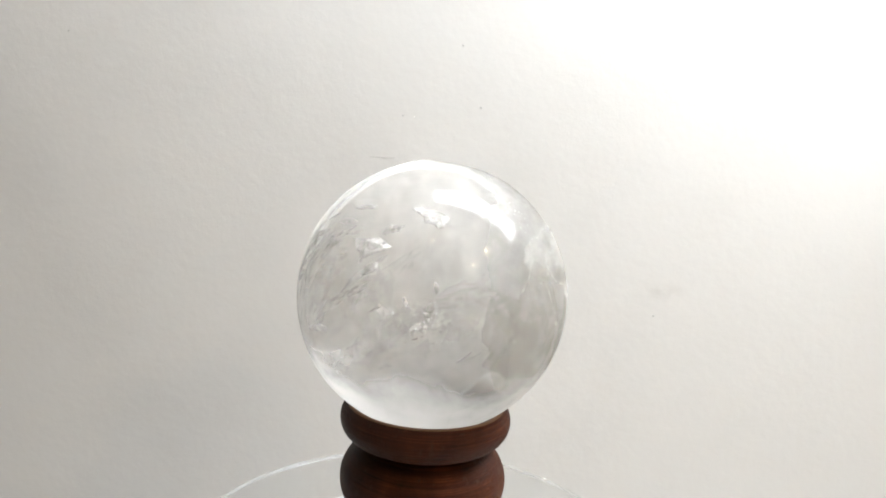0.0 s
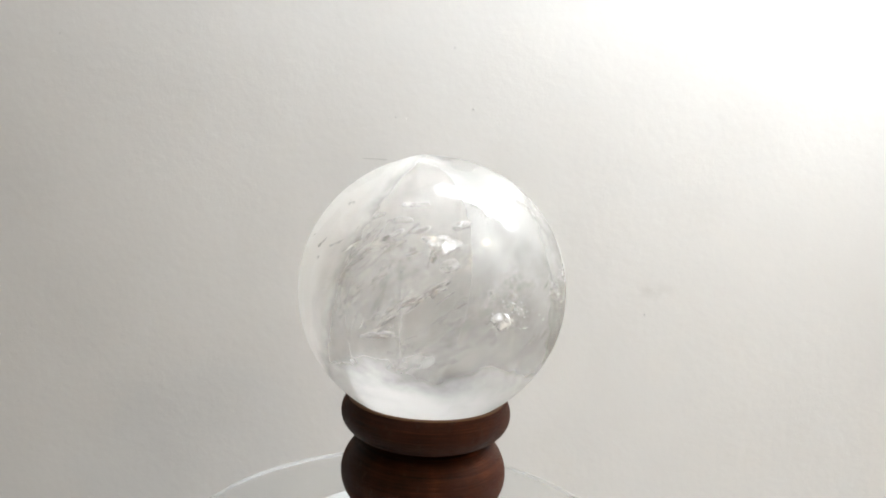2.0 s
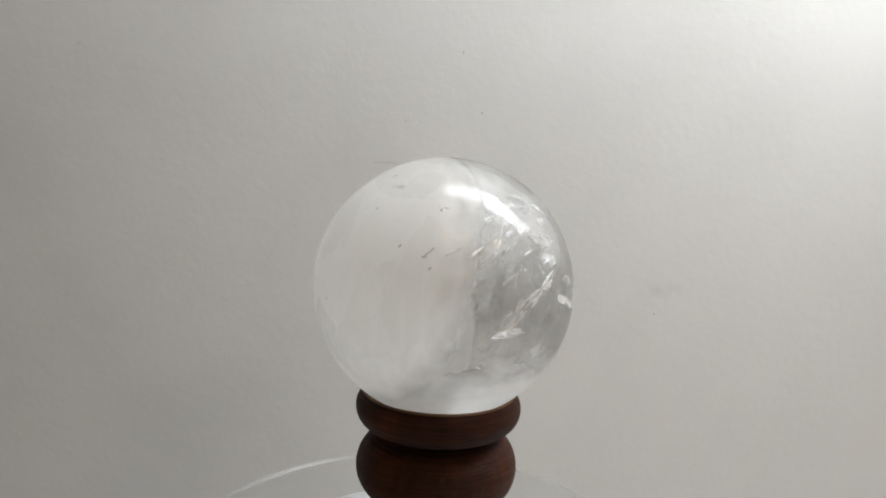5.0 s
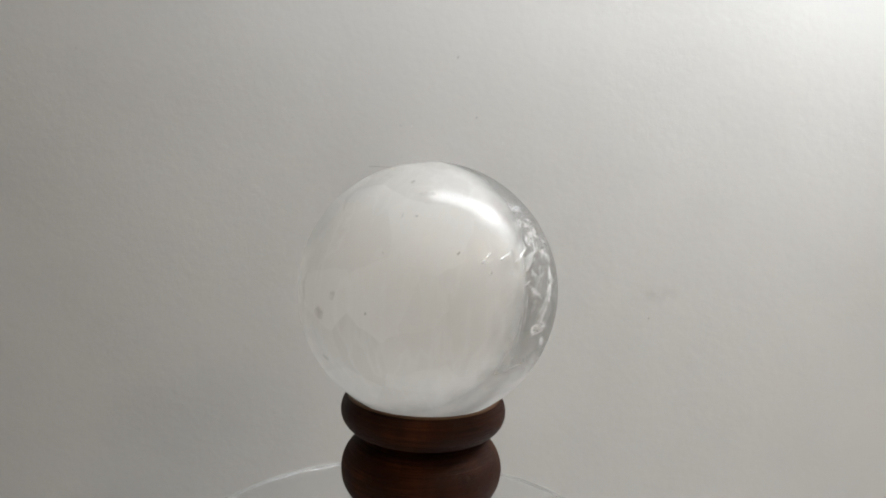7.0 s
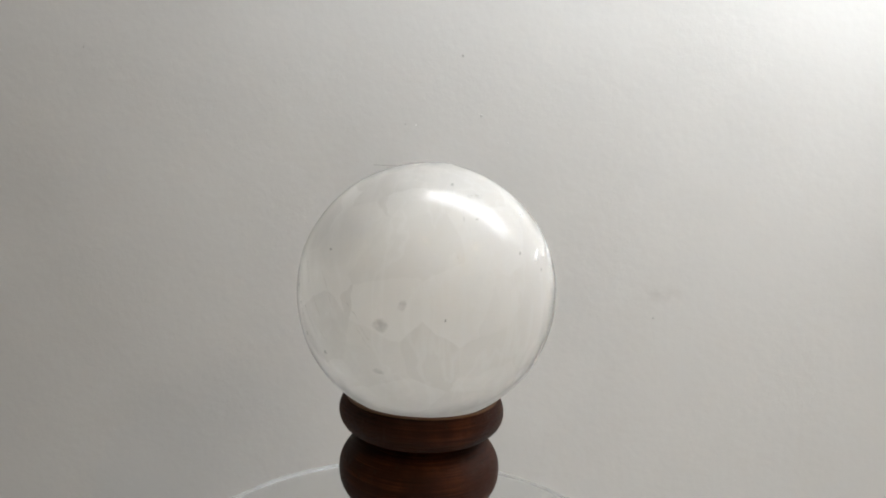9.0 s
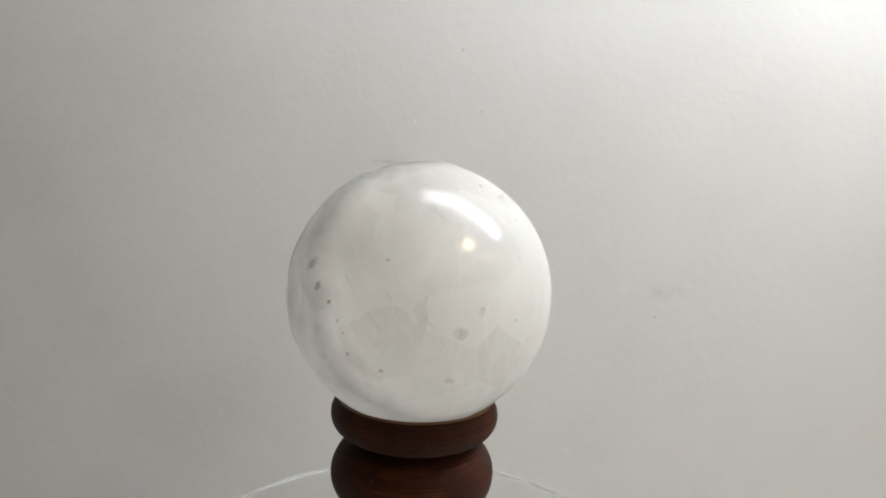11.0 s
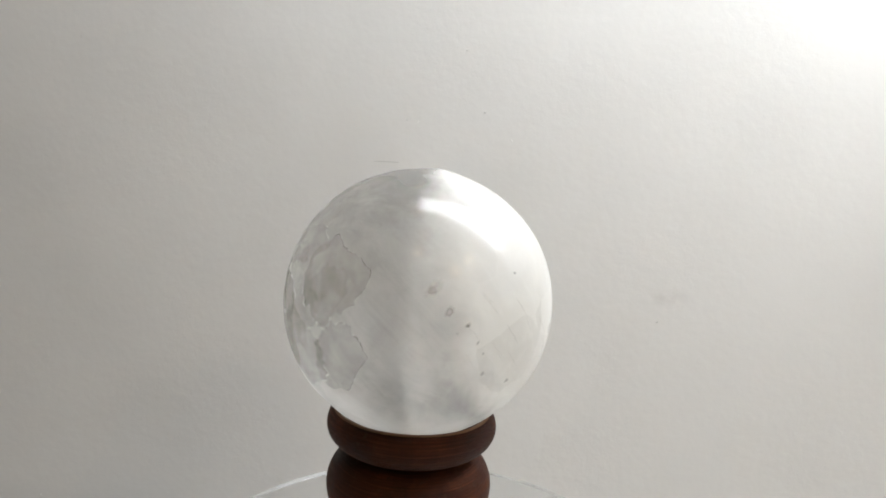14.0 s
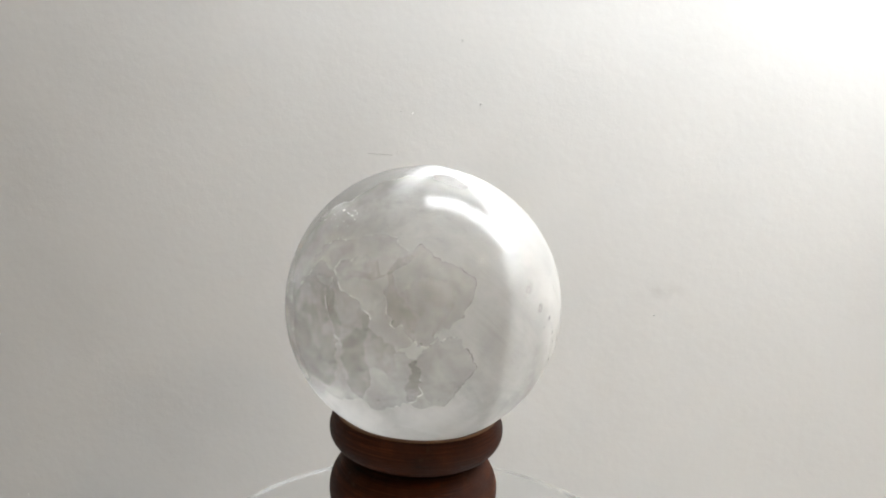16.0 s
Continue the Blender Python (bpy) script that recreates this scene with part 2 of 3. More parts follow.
def veil_material(name, col, low, high, scale, rough=0.25, bright=0.0, grain=0.13):
    """A healed fracture inside the crystal: part see-through, part pale and glinting."""
    m, nt, b = material(name)
    tc = nt.nodes.new("ShaderNodeTexCoord")
    v = along_fibres(nt, tc.outputs["Object"], grain)
    n = noise_tex(nt, v, scale, 6.0, 0.65, 0.4)
    b.inputs["Base Color"].default_value = (*col, 1)
    b.inputs["Roughness"].default_value = rough
    b.inputs["IOR"].default_value = 1.8
    b.inputs["Metallic"].default_value = bright
    bump(nt, b, noise_tex(nt, v, scale * 1.6, 3.0), 0.4, 0.001)
    back = nt.nodes.new("ShaderNodeBsdfTranslucent")
    back.inputs["Color"].default_value = (*col, 1)
    both = nt.nodes.new("ShaderNodeMixShader")
    both.inputs[0].default_value = 0.5
    nt.links.new(b.outputs[0], both.inputs[1])
    nt.links.new(back.outputs[0], both.inputs[2])
    gap = nt.nodes.new("ShaderNodeBsdfTransparent")
    mix = nt.nodes.new("ShaderNodeMixShader")
    nt.links.new(ramp(nt, n, ((0.36, low), (0.64, high))), mix.inputs[0])
    nt.links.new(gap.outputs[0], mix.inputs[1])
    nt.links.new(both.outputs[0], mix.inputs[2])
    nt.links.new(mix.outputs[0], nt.nodes["Material Output"].inputs["Surface"])
    return m


def fleck_material(name, col, edge, low=0.12, high=0.75, fade=0.5):
    """A thin stain in the skin that thins out towards its border."""
    m, nt, b = material(name)
    v = coords(nt)
    b.inputs["Base Color"].default_value = (*col, 1)
    b.inputs["Roughness"].default_value = 0.35
    amount = ramp(nt, noise_tex(nt, v, edge, 4.0, 0.6), ((0.38, low), (0.62, high)))
    if fade:
        rim = nt.nodes.new("ShaderNodeAttribute")
        rim.attribute_name = "fade"
        amount = calc(nt, "MULTIPLY", amount, calc(nt, "POWER", rim.outputs["Fac"], fade))
    nt.links.new(amount, b.inputs["Alpha"])
    return m


def glass_material():
    """Clear thin acrylic: see-through with a faint scuffed shine."""
    m, nt, b = material("clear_acrylic")
    shine = shade(nt, "ShaderNodeBsdfGlossy", (1.0, 1.0, 1.0), 0.2)
    scuff = ramp(nt, noise_tex(nt, coords(nt), 60.0, 4.0), ((0.35, 0.03), (0.7, 0.07)))
    glass = mix_shader(nt, scuff, shade(nt, "ShaderNodeBsdfTransparent", (0.97, 0.975, 0.975)).outputs[0], shine.outputs[0])
    nt.links.new(glass, nt.nodes["Material Output"].inputs["Surface"])
    return m


def glow_material(name, col, power):
    m, nt, b = material(name)
    b.inputs["Emission Color"].default_value = (*col, 1)
    b.inputs["Emission Strength"].default_value = power
    b.inputs["Base Color"].default_value = (*col, 1)
    return m


WALL_PAINT = paint_material("wall_paint", (0.56, 0.547, 0.529), (0.1199, WALL, -0.029))
# paints of the unseen walls and ceiling, toned for the light they bounce
ROOM_PAINT = paint_material("room_paint", (0.72, 0.575, 0.44))
SOUTH_PAINT = paint_material("south_bounce_paint", (0.50, 0.45, 0.40))
CEIL_PAINT = paint_material("ceiling_paint", (0.80, 0.78, 0.75))
TABLE_PAINT = plain_material("table_lacquer", (0.50, 0.485, 0.465), 0.5)
FLOOR_WOOD = plain_material("floor_boards", (0.14, 0.085, 0.05), 0.5)
FRAME_PAINT = plain_material("window_frame_paint", (0.80, 0.79, 0.77), 0.4)
PLATE = plain_material("white_plastic", (0.62, 0.62, 0.61), 0.28)
CLEAR = glass_material()
RIM = fleck_material("acrylic_edge", (0.55, 0.55, 0.54), 60.0, 0.08, 0.20, 0.0)
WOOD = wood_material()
LIP_WOOD = plain_material("bare_wood", (0.16, 0.075, 0.030), 0.6)
HOLE = plain_material("worm_hole_dark", (0.012, 0.006, 0.004), 0.9)
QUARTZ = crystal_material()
VEIL = veil_material("veil", (0.72, 0.715, 0.70), 0.0, 0.22, 260.0, 0.5, 0.0)
GLINT = plain_material("glint", (0.99, 0.99, 0.98), 0.2, 0.3)
SHARD = shard_material("shard", (0.85, 0.845, 0.84), 0.55, 0.06)
CRACK = shard_material("crack_face", (0.99, 0.99, 0.985), 0.98, 0.15)
GREY_FACE = shard_material("grey_face", (0.36, 0.35, 0.33), 0.26, 0.03)
FIBRE = veil_material("fibre", (0.93, 0.93, 0.91), 0.0, 0.28, 420.0, 0.4, 0.0, 0.16)
FRONT = veil_material("milky_front", (0.74, 0.728, 0.712), 0.76, 0.88, 40.0, 0.7, 0.0, 0.35)
INNER = veil_material("reflection_sheet", (0.99, 0.985, 0.975), 0.02, 0.26, 260.0, 0.5, 0.0, 0.07)
CLOUD = veil_material("cloud", (0.44, 0.42, 0.382), 0.12, 0.34, 110.0, 0.6, 0.0, 1.0)
CLOUD_PALE = veil_material("pale_cloud", (0.68, 0.668, 0.64), 0.05, 0.30, 140.0, 0.6, 0.0, 1.0)
RIM_DARK = veil_material("cloud_edge_dark", (0.28, 0.265, 0.24), 0.05, 0.65, 420.0, 0.5, 0.0, 1.0)
RIM_PALE = veil_material("cloud_edge", (0.80, 0.79, 0.77), 0.10, 0.9, 420.0, 0.3, 0.1, 1.0)
FLECK = fleck_material("fleck", (0.27, 0.23, 0.185), 900.0, 0.08, 0.50)
SMUDGE = fleck_material("smudge", (0.50, 0.48, 0.45), 420.0, 0.08, 0.34, 1.2)
SCRATCH = fleck_material("scratch", (0.85, 0.84, 0.82), 600.0, 0.03, 0.17, 0.0)
DEEP = fleck_material("deep_smudge", (0.42, 0.40, 0.385), 300.0, 0.30, 0.70, 1.2)
PALE = shard_material("pale_streak", (1.0, 1.0, 0.995), 0.55, 0.03)
BULB = glow_material("warm_bulb", (1.0, 0.76, 0.46), 170.0)
CHROME = plain_material("lamp_metal", (0.6, 0.6, 0.6), 0.25, 1.0)
SCORE = plain_material("scored_paint", (0.36, 0.35, 0.335), 0.7)
PAINT_GRIT = plain_material("paint_grit", (0.51, 0.505, 0.495), 0.5)


# ---------------------------------------------------------------- building helpers
def mesh_from(name, bm, mat, smooth=True):
    me = bpy.data.meshes.new(name)
    bm.to_mesh(me)
    bm.free()
    me.materials.append(mat)
    for p in me.polygons:
        p.use_smooth = smooth
    return me


def part(name, bm, mat, parent=None, label="", smooth=True):
    ob = new(name, mesh_from(name, bm, mat, smooth))
    if parent is not None:
        ob.parent = parent
    return tagged(ob, label)


def add_box(bm, lo, hi, m=None):
    v = [bm.verts.new(Vector((x, y, z)) if m is None else m @ Vector((x, y, z)))
         for x in (lo[0], hi[0]) for y in (lo[1], hi[1]) for z in (lo[2], hi[2])]
    for q in ((0, 1, 3, 2), (4, 6, 7, 5), (0, 4, 5, 1), (2, 3, 7, 6), (0, 2, 6, 4), (1, 5, 7, 3)):
        bm.faces.new([v[i] for i in q])
    return v


def box_mesh(lo, hi, m=None, soft=0.0):
    bm = bmesh.new()
    add_box(bm, lo, hi, m)
    if soft:
        bmesh.ops.bevel(bm, geom=bm.edges[:], offset=soft, segments=3, affect="EDGES", profile=0.5)
    bmesh.ops.recalc_face_normals(bm, faces=bm.faces[:])
    return bm


def lathe(profile, steps=160, closed=False, wobble=0.0, seed=0.0):
    """Turns (radius, height) points round z; ends on the axis become a point."""
    bm = bmesh.new()
    loops = []
    for r, z in profile:
        if r < 1e-6:
            loops.append([bm.verts.new((0, 0, z))])
        else:
            loop = []
            for i in range(steps):
                a = 2 * math.pi * i / steps
                k = r + wobble * noise.noise((math.cos(a) * 1.5 + seed, math.sin(a) * 1.5, z * 160))
                loop.append(bm.verts.new((k * math.cos(a), k * math.sin(a), z)))
            loops.append(loop)
    pairs = list(zip(loops, loops[1:]))
    if closed:
        pairs.append((loops[-1], loops[0]))
    for a, b in pairs:
        for i in range(steps):
            j = (i + 1) % steps
            if len(a) == 1 and len(b) == 1:
                continue
            if len(a) == 1:
                bm.faces.new((a[0], b[j], b[i]))
            elif len(b) == 1:
                bm.faces.new((a[i], a[j], b[0]))
            else:
                bm.faces.new((a[i], a[j], b[j], b[i]))
    bmesh.ops.recalc_face_normals(bm, faces=bm.faces[:])
    return bm


# ---------------------------------------------------------------- the room
def structure(name, bm, mat, label, category="wall"):
    return tagged(part(name, bm, mat, None, "", False), label, category, kind="structure")


X0, X1, Y0, ROOF_END = -1.377, 0.85, -2.6, 0.98
wall_north = structure("wall_north", box_mesh((X0 - 0.1, WALL, FLOOR_Z - 0.1), (X1 + 0.1, WALL + 0.12, 1.75)), WALL_PAINT,
                       "off-white painted plaster wall with a faint smudge")
# unseen walls, floor and sloping ceiling, added to close the room and bounce light
structure("wall_south", box_mesh((X0 - 0.1, Y0 - 0.12, FLOOR_Z - 0.1), (X1 + 0.1, Y0, 1.75)), SOUTH_PAINT, "unseen taupe plaster wall, its tone set for the bounce light")
structure("wall_west", box_mesh((X0 - 0.12, Y0, FLOOR_Z), (X0, WALL, 1.75)), ROOM_PAINT, "warm beige painted plaster wall")
structure("wall_east", box_mesh((X1, Y0, FLOOR_Z), (X1 + 0.12, WALL, 0.115)), ROOM_PAINT, "low warm beige knee wall")
structure("floor", box_mesh((X0, Y0, FLOOR_Z - 0.1), (X1, WALL, FLOOR_Z)), FLOOR_WOOD, "brown wooden floor", "floor")


def slope_frame():
    return Matrix.Translation(SLOPE_O) @ Matrix((SLOPE_E, (0, 1, 0), SLOPE_N)).transposed().to_4x4()


def build_ceiling():
    f = slope_frame()
    bm = bmesh.new()
    for lo, hi in (((-1.5, Y0, 0), (SKY_S[0], WALL, 0.09)), ((SKY_S[1], Y0, 0), (ROOF_END, WALL, 0.09)),
                   ((SKY_S[0], Y0, 0), (SKY_S[1], SKY_Y[0], 0.09)), ((SKY_S[0], SKY_Y[1], 0), (SKY_S[1], WALL, 0.09))):
        add_box(bm, lo, hi, f)
    bmesh.ops.recalc_face_normals(bm, faces=bm.faces[:])
    structure("ceiling", bm, CEIL_PAINT, "white painted sloping attic ceiling", "ceiling")


def build_roof_window():
    f = slope_frame()
    win = tagged(new("window_1"), "white-framed roof window letting in daylight", "window", kind="structure")
    (a, b), (c, d), w = SKY_S, SKY_Y, 0.03
    for lo, hi in (((a, c, 0.005), (a + w, d, 0.08)), ((b - w, c, 0.005), (b, d, 0.08)),
                   ((a + w, c, 0.005), (b - w, c + w, 0.08)), ((a + w, d - w, 0.005), (b - w, d, 0.08))):
        part("window_frame", box_mesh(lo, hi, f, 0.003), FRAME_PAINT, win, smooth=False)


build_ceiling()
build_roof_window()


def build_bulb(place):
    """A small warm lamp on the slope: ring and glowing bulb."""
    lamp_thing = tagged(new("ceiling_lamp"), "small warm glowing ceiling spot lamp", "lamp", "ceiling spot lamps")
    lamp_thing.matrix_world = Matrix.Translation(place) @ Matrix((SLOPE_E, (0, 1, 0), SLOPE_N)).transposed().to_4x4()
    part("rim", lathe(((0.017, 0.0), (0.017, -0.006), (0.019, -0.008), (0.022, -0.006), (0.023, 0.0)), 40), CHROME, lamp_thing, "brushed metal rim")
    part("bulb", lathe(((0.0, -0.015), (0.008, -0.013), (0.013, -0.009), (0.015, -0.002), (0.015, 0.0), (0.0, 0.0)), 32), BULB, lamp_thing, "glowing warm bulb")


for s_at, y_at in ((0.035, -0.415), (0.422, -0.235), (0.416, -0.436)):
    build_bulb(on_slope(s_at, y_at))


def build_table():
    t = tagged(new("table"), "white lacquered table against the wall", "table")
    t.location = (0.0, -0.17, FLOOR_Z)
    h = TABLE_Z - FLOOR_Z
    part("tabletop", box_mesh((-0.75, -0.40, h - 0.03), (0.75, 0.358, h), soft=0.003), TABLE_PAINT, t, smooth=False)
    for x in (-0.70, 0.65):
        for y in (-0.36, 0.28):
            part("leg", box_mesh((x, y, 0.0), (x + 0.05, y + 0.05, h - 0.03), soft=0.003), TABLE_PAINT, t, smooth=False)


build_table()

# small lumps of grit in the wall paint
GRIT = lathe(((0.0, 0.0003), (0.0004, 0.0002), (0.0007, 0.0)), 8)
grit_mesh = mesh_from("paint_lump", GRIT, PAINT_GRIT)
for x, z in ((-0.2224, 0.0987), (-0.1951, 0.0966), (-0.1666, -0.003), (-0.1497, -0.0044), (-0.0327, 0.0394), (-0.0314, 0.062), (-0.0251, 0.0615),
             (0.0283, 0.0541), (0.0121, 0.0685), (0.0, 0.1016), (-0.2524, -0.185), (0.118, -0.0432)):
    lump = new("paint_lump", grit_mesh)
    lump.parent = wall_north
    lump.matrix_world = pose(x, WALL, z, 90, 0, random.uniform(0, 360)) @ Matrix.Scale(random.uniform(0.6, 1.1), 4)
part("hairline_scratch", box_mesh((-0.0490, WALL - 0.00015, 0.0376), (-0.0351, WALL + 0.001, 0.0379)), SCORE, wall_north, "thin dark hairline scratch", smooth=False)


# ---------------------------------------------------------------- turntable
turntable = tagged(new("turntable"), "clear acrylic turntable plate on a white plastic foot", "turntable")
PLATE_OFF = (-0.0024, 0.0061)


def build_turntable():
    shift = Matrix.Translation((*PLATE_OFF, 0.0))
    z, r = PLATE_Z, 0.0753
    prof = ((0.0, z), (r - 0.0006, z), (r - 0.0001, z - 0.0003), (r, z - 0.0007), (r - 0.0001, z - 0.0011), (r - 0.0006, z - 0.0014), (0.0, z - 0.0014))
    bm = lathe(prof, 200)
    bm.transform(shift)
    plate = part("plate", bm, CLEAR, turntable, "clear acrylic plate with a rounded edge")
    plate.visible_shadow = False
    bm = lathe([(r + 0.0001 + 0.0005 * math.cos(a * 0.785), z - 0.0007 + 0.0008 * math.sin(a * 0.785)) for a in range(8)], 200, True)
    bm.transform(shift)
    part("rim", bm, RIM, turntable, "polished pale rim")
    bm = lathe(((0.0, z + 0.0022), (0.0385, z + 0.0022), (0.0400, z + 0.0014), (0.0402, z + 0.0004), (0.0, z + 0.0003)), 120)
    bm.transform(shift)
    part("pad", bm, PLATE, turntable, "white plastic middle pad")
    zb = TABLE_Z
    bm = lathe(((0.0, zb), (0.055, zb), (0.057, zb + 0.002), (0.057, zb + 0.020), (0.052, zb + 0.026), (0.030, zb + 0.032), (0.022, zb + 0.045),
                (0.020, z - 0.022), (0.021, z - 0.010), (0.024, z - 0.004), (0.025, z - 0.0024), (0.0, z - 0.0018)), 96)
    bm.transform(shift)
    part("base", bm, PLATE, turntable, "white plastic pedestal foot")


build_turntable()

# ---------------------------------------------------------------- wooden stand
stand = tagged(new("wooden_stand"), "reddish-brown turned wooden stand with a ring-shaped cup", "stand")
RING_R, RING_T, RING_Z = 0.0195, 0.0066, -0.0378


def build_stand():
    # the ring: an outer bead, cut away where the ball is seated
    seat = BALL_R + 0.0002
    pts = []
    for i in range(121):
        a = radians(150 - 300 * i / 120)
        r, z = RING_R + RING_T * math.cos(a), RING_Z + RING_T * math.sin(a)
        if math.hypot(r, z) > seat + 0.00015 and r > 0.0160:
            pts.append((r, z))
    top = pts[0]
    e0 = math.atan2(top[0], -top[1])
    arc = [(seat * math.sin(e0 * k), -seat * math.cos(e0 * k)) for k in (0.0, 0.25, 0.45, 0.6, 0.72, 0.82, 0.90, 0.96)]
    prof = arc + pts + [(0.0168, RING_Z - 0.0064), (0.0, RING_Z - 0.0066)]
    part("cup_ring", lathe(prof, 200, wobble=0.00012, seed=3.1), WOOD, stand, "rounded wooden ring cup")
    lip = [(seat * math.sin(e0 * k) , -seat * math.cos(e0 * k)) for k in (0.90, 0.94, 0.97)] + [(top[0] - 0.0001, top[1] + 0.0002), (top[0] + 0.0005, top[1] + 0.0001), (top[0] + 0.0004, top[1] - 0.0006)]
    part("lip", lathe(lip, 160, wobble=0.0001, seed=1.2), LIP_WOOD, stand, "pale bare wood lip round the cup")
    # the bulb below
    a, b, zc = 0.0256, 0.0150, -0.0570
    prof = [(0.0, RING_Z - 0.0066), (0.0162, RING_Z - 0.0066)]
    for i in range(41):
        t = radians(58 - 124 * i / 40)
        r = a * abs(math.cos(t)) ** 0.86
        z = zc + b * math.copysign(abs(math.sin(t)) ** 0.95, math.sin(t))
        if z < RING_Z - 0.0068 and r > 0.0162:
            prof.append((r, z))
    prof += [(0.0160, -0.0722), (0.0155, -0.0738)]
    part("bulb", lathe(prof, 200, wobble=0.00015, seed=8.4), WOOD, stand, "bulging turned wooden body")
    prof = ((0.0, -0.0736), (0.0157, -0.0736), (0.0175, -0.0750), (0.0200, -0.0790), (0.0205, -0.0830), (0.0200, PLATE_Z + 0.0022), (0.0, PLATE_Z + 0.0022))
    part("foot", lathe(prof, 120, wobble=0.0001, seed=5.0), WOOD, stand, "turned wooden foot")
    # worm holes in a short row
    rng = random.Random(4)
    for i in range(9):
        phi = -57 + 12 + i * 2.6 + rng.uniform(-0.6, 0.6)
        z = -0.0522 + rng.uniform(-0.0010, 0.0010) - (0.0045 if i % 4 == 3 else 0)
        t = math.asin(max(-1, min(1, (z - zc) / b)))
        r = a * math.cos(t) ** 0.86 - 0.00005
        rad = rng.uniform(0.00014, 0.00030)
        ax = radians(phi)
        n = Vector((math.sin(ax), -math.cos(ax), 0.35)).normalized()
        bm = lathe(((0.0, 0.0001), (rad, 0.00012), (rad * 1.3, 0.00002), (rad * 1.3, -0.0006), (0.0, -0.0006)), 10)
        bm.transform(Matrix.Translation((r * math.sin(ax), -r * math.cos(ax), z)) @ n.to_track_quat("Z", "Y").to_matrix().to_4x4())
        part("worm_hole", bm, HOLE, stand)


build_stand()

# ---------------------------------------------------------------- crystal ball
cut_rng = random.Random(12)
CUTS = [(spot(cut_rng.uniform(-180, 180), cut_rng.uniform(-50, 60)), cut_rng.uniform(0.0396, 0.0399)) for _ in range(16)]
CUTS += [(spot(-120, -38), 0.0388), (spot(-262, -42), 0.0389), (spot(-255, 30), 0.0394), (spot(60, 42), 0.0393)]
CHIP = spot(-105, 82)      # a raised flake at the top


def ball_skin(d):
    """The ball's radius in a direction: hand-polished, with shallow flats and one raised flake."""
    r = BALL_R + 0.00022 * noise.noise(d * 1.7)
    for n, h in CUTS:
        k = d.dot(n)
        if k > 0.2 and r * k > h:
            r += (h / k - r) * 0.6
    near = max(0.0, 1 - d.angle(CHIP) / radians(9))
    return r + 0.0006 * near * (0.8 + 0.5 * noise.noise(d * 30))


def build_ball():
    bm = bmesh.new()
    bmesh.ops.create_icosphere(bm, subdivisions=6, radius=BALL_R)
    for v in bm.verts:
        d = v.co.normalized()
        v.co = d * ball_skin(d)
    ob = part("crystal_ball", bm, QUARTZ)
    return tagged(ob, "polished quartz ball, half clear and half milky, on wooden stand", "crystal ball")


ball = build_ball()


def sheet(name, mat, phi, lat, depth, half_u, half_v, turn=0.0, lean=0.0, ragged=0.35, crumple=0.0012, seed=0.0, bend=1.0, n=44, limit=0.0382, label=""):
    """A ragged, crumpled fracture face inside the ball; bend 1 follows the ball's roundness, 0 is flat."""
    d = spot(phi, lat)
    east = Vector((0, 0, 1)).cross(d).normalized()
    north = d.cross(east)
    c, s = math.cos(radians(turn)), math.sin(radians(turn))
    u, v = east * c + north * s, north * c - east * s
    tip = Matrix.Rotation(radians(lean), 3, u)
    v, out = tip @ v, tip @ d
    bm = bmesh.new()
    grid = {}
    for i in range(n + 1):
        for j in range(n + 1):
            a, b = 2 * i / n - 1, 2 * j / n - 1
            p = noise.fractal((a * 2.2 + seed, b * 2.2 - seed, seed * 0.7), 0.6, 2.2, 5)
            if math.hypot(a, b) > 0.80 + ragged * p * 1.2:
                continue
            x, y = a * half_u, b * half_v
            drop = bend * (x * x + y * y) / (2 * depth)
            h = crumple * noise.fractal((x * 130 + seed, y * 130, seed), 0.8, 2.1, 4)
            q = d * depth + u * x + v * y + out * (h - drop)
            if q.length > limit:
                q *= limit / q.length
            grid[i, j] = bm.verts.new(q)
    for i in range(n):
        for j in range(n):
            k = [(i, j), (i + 1, j), (i + 1, j + 1), (i, j + 1)]
            if all(x in grid for x in k):
                bm.faces.new([grid[x] for x in k])
    loose = [w for w in bm.verts if not w.link_faces]
    bmesh.ops.delete(bm, geom=loose, context="VERTS")
    return part(name, bm, mat, ball, label)


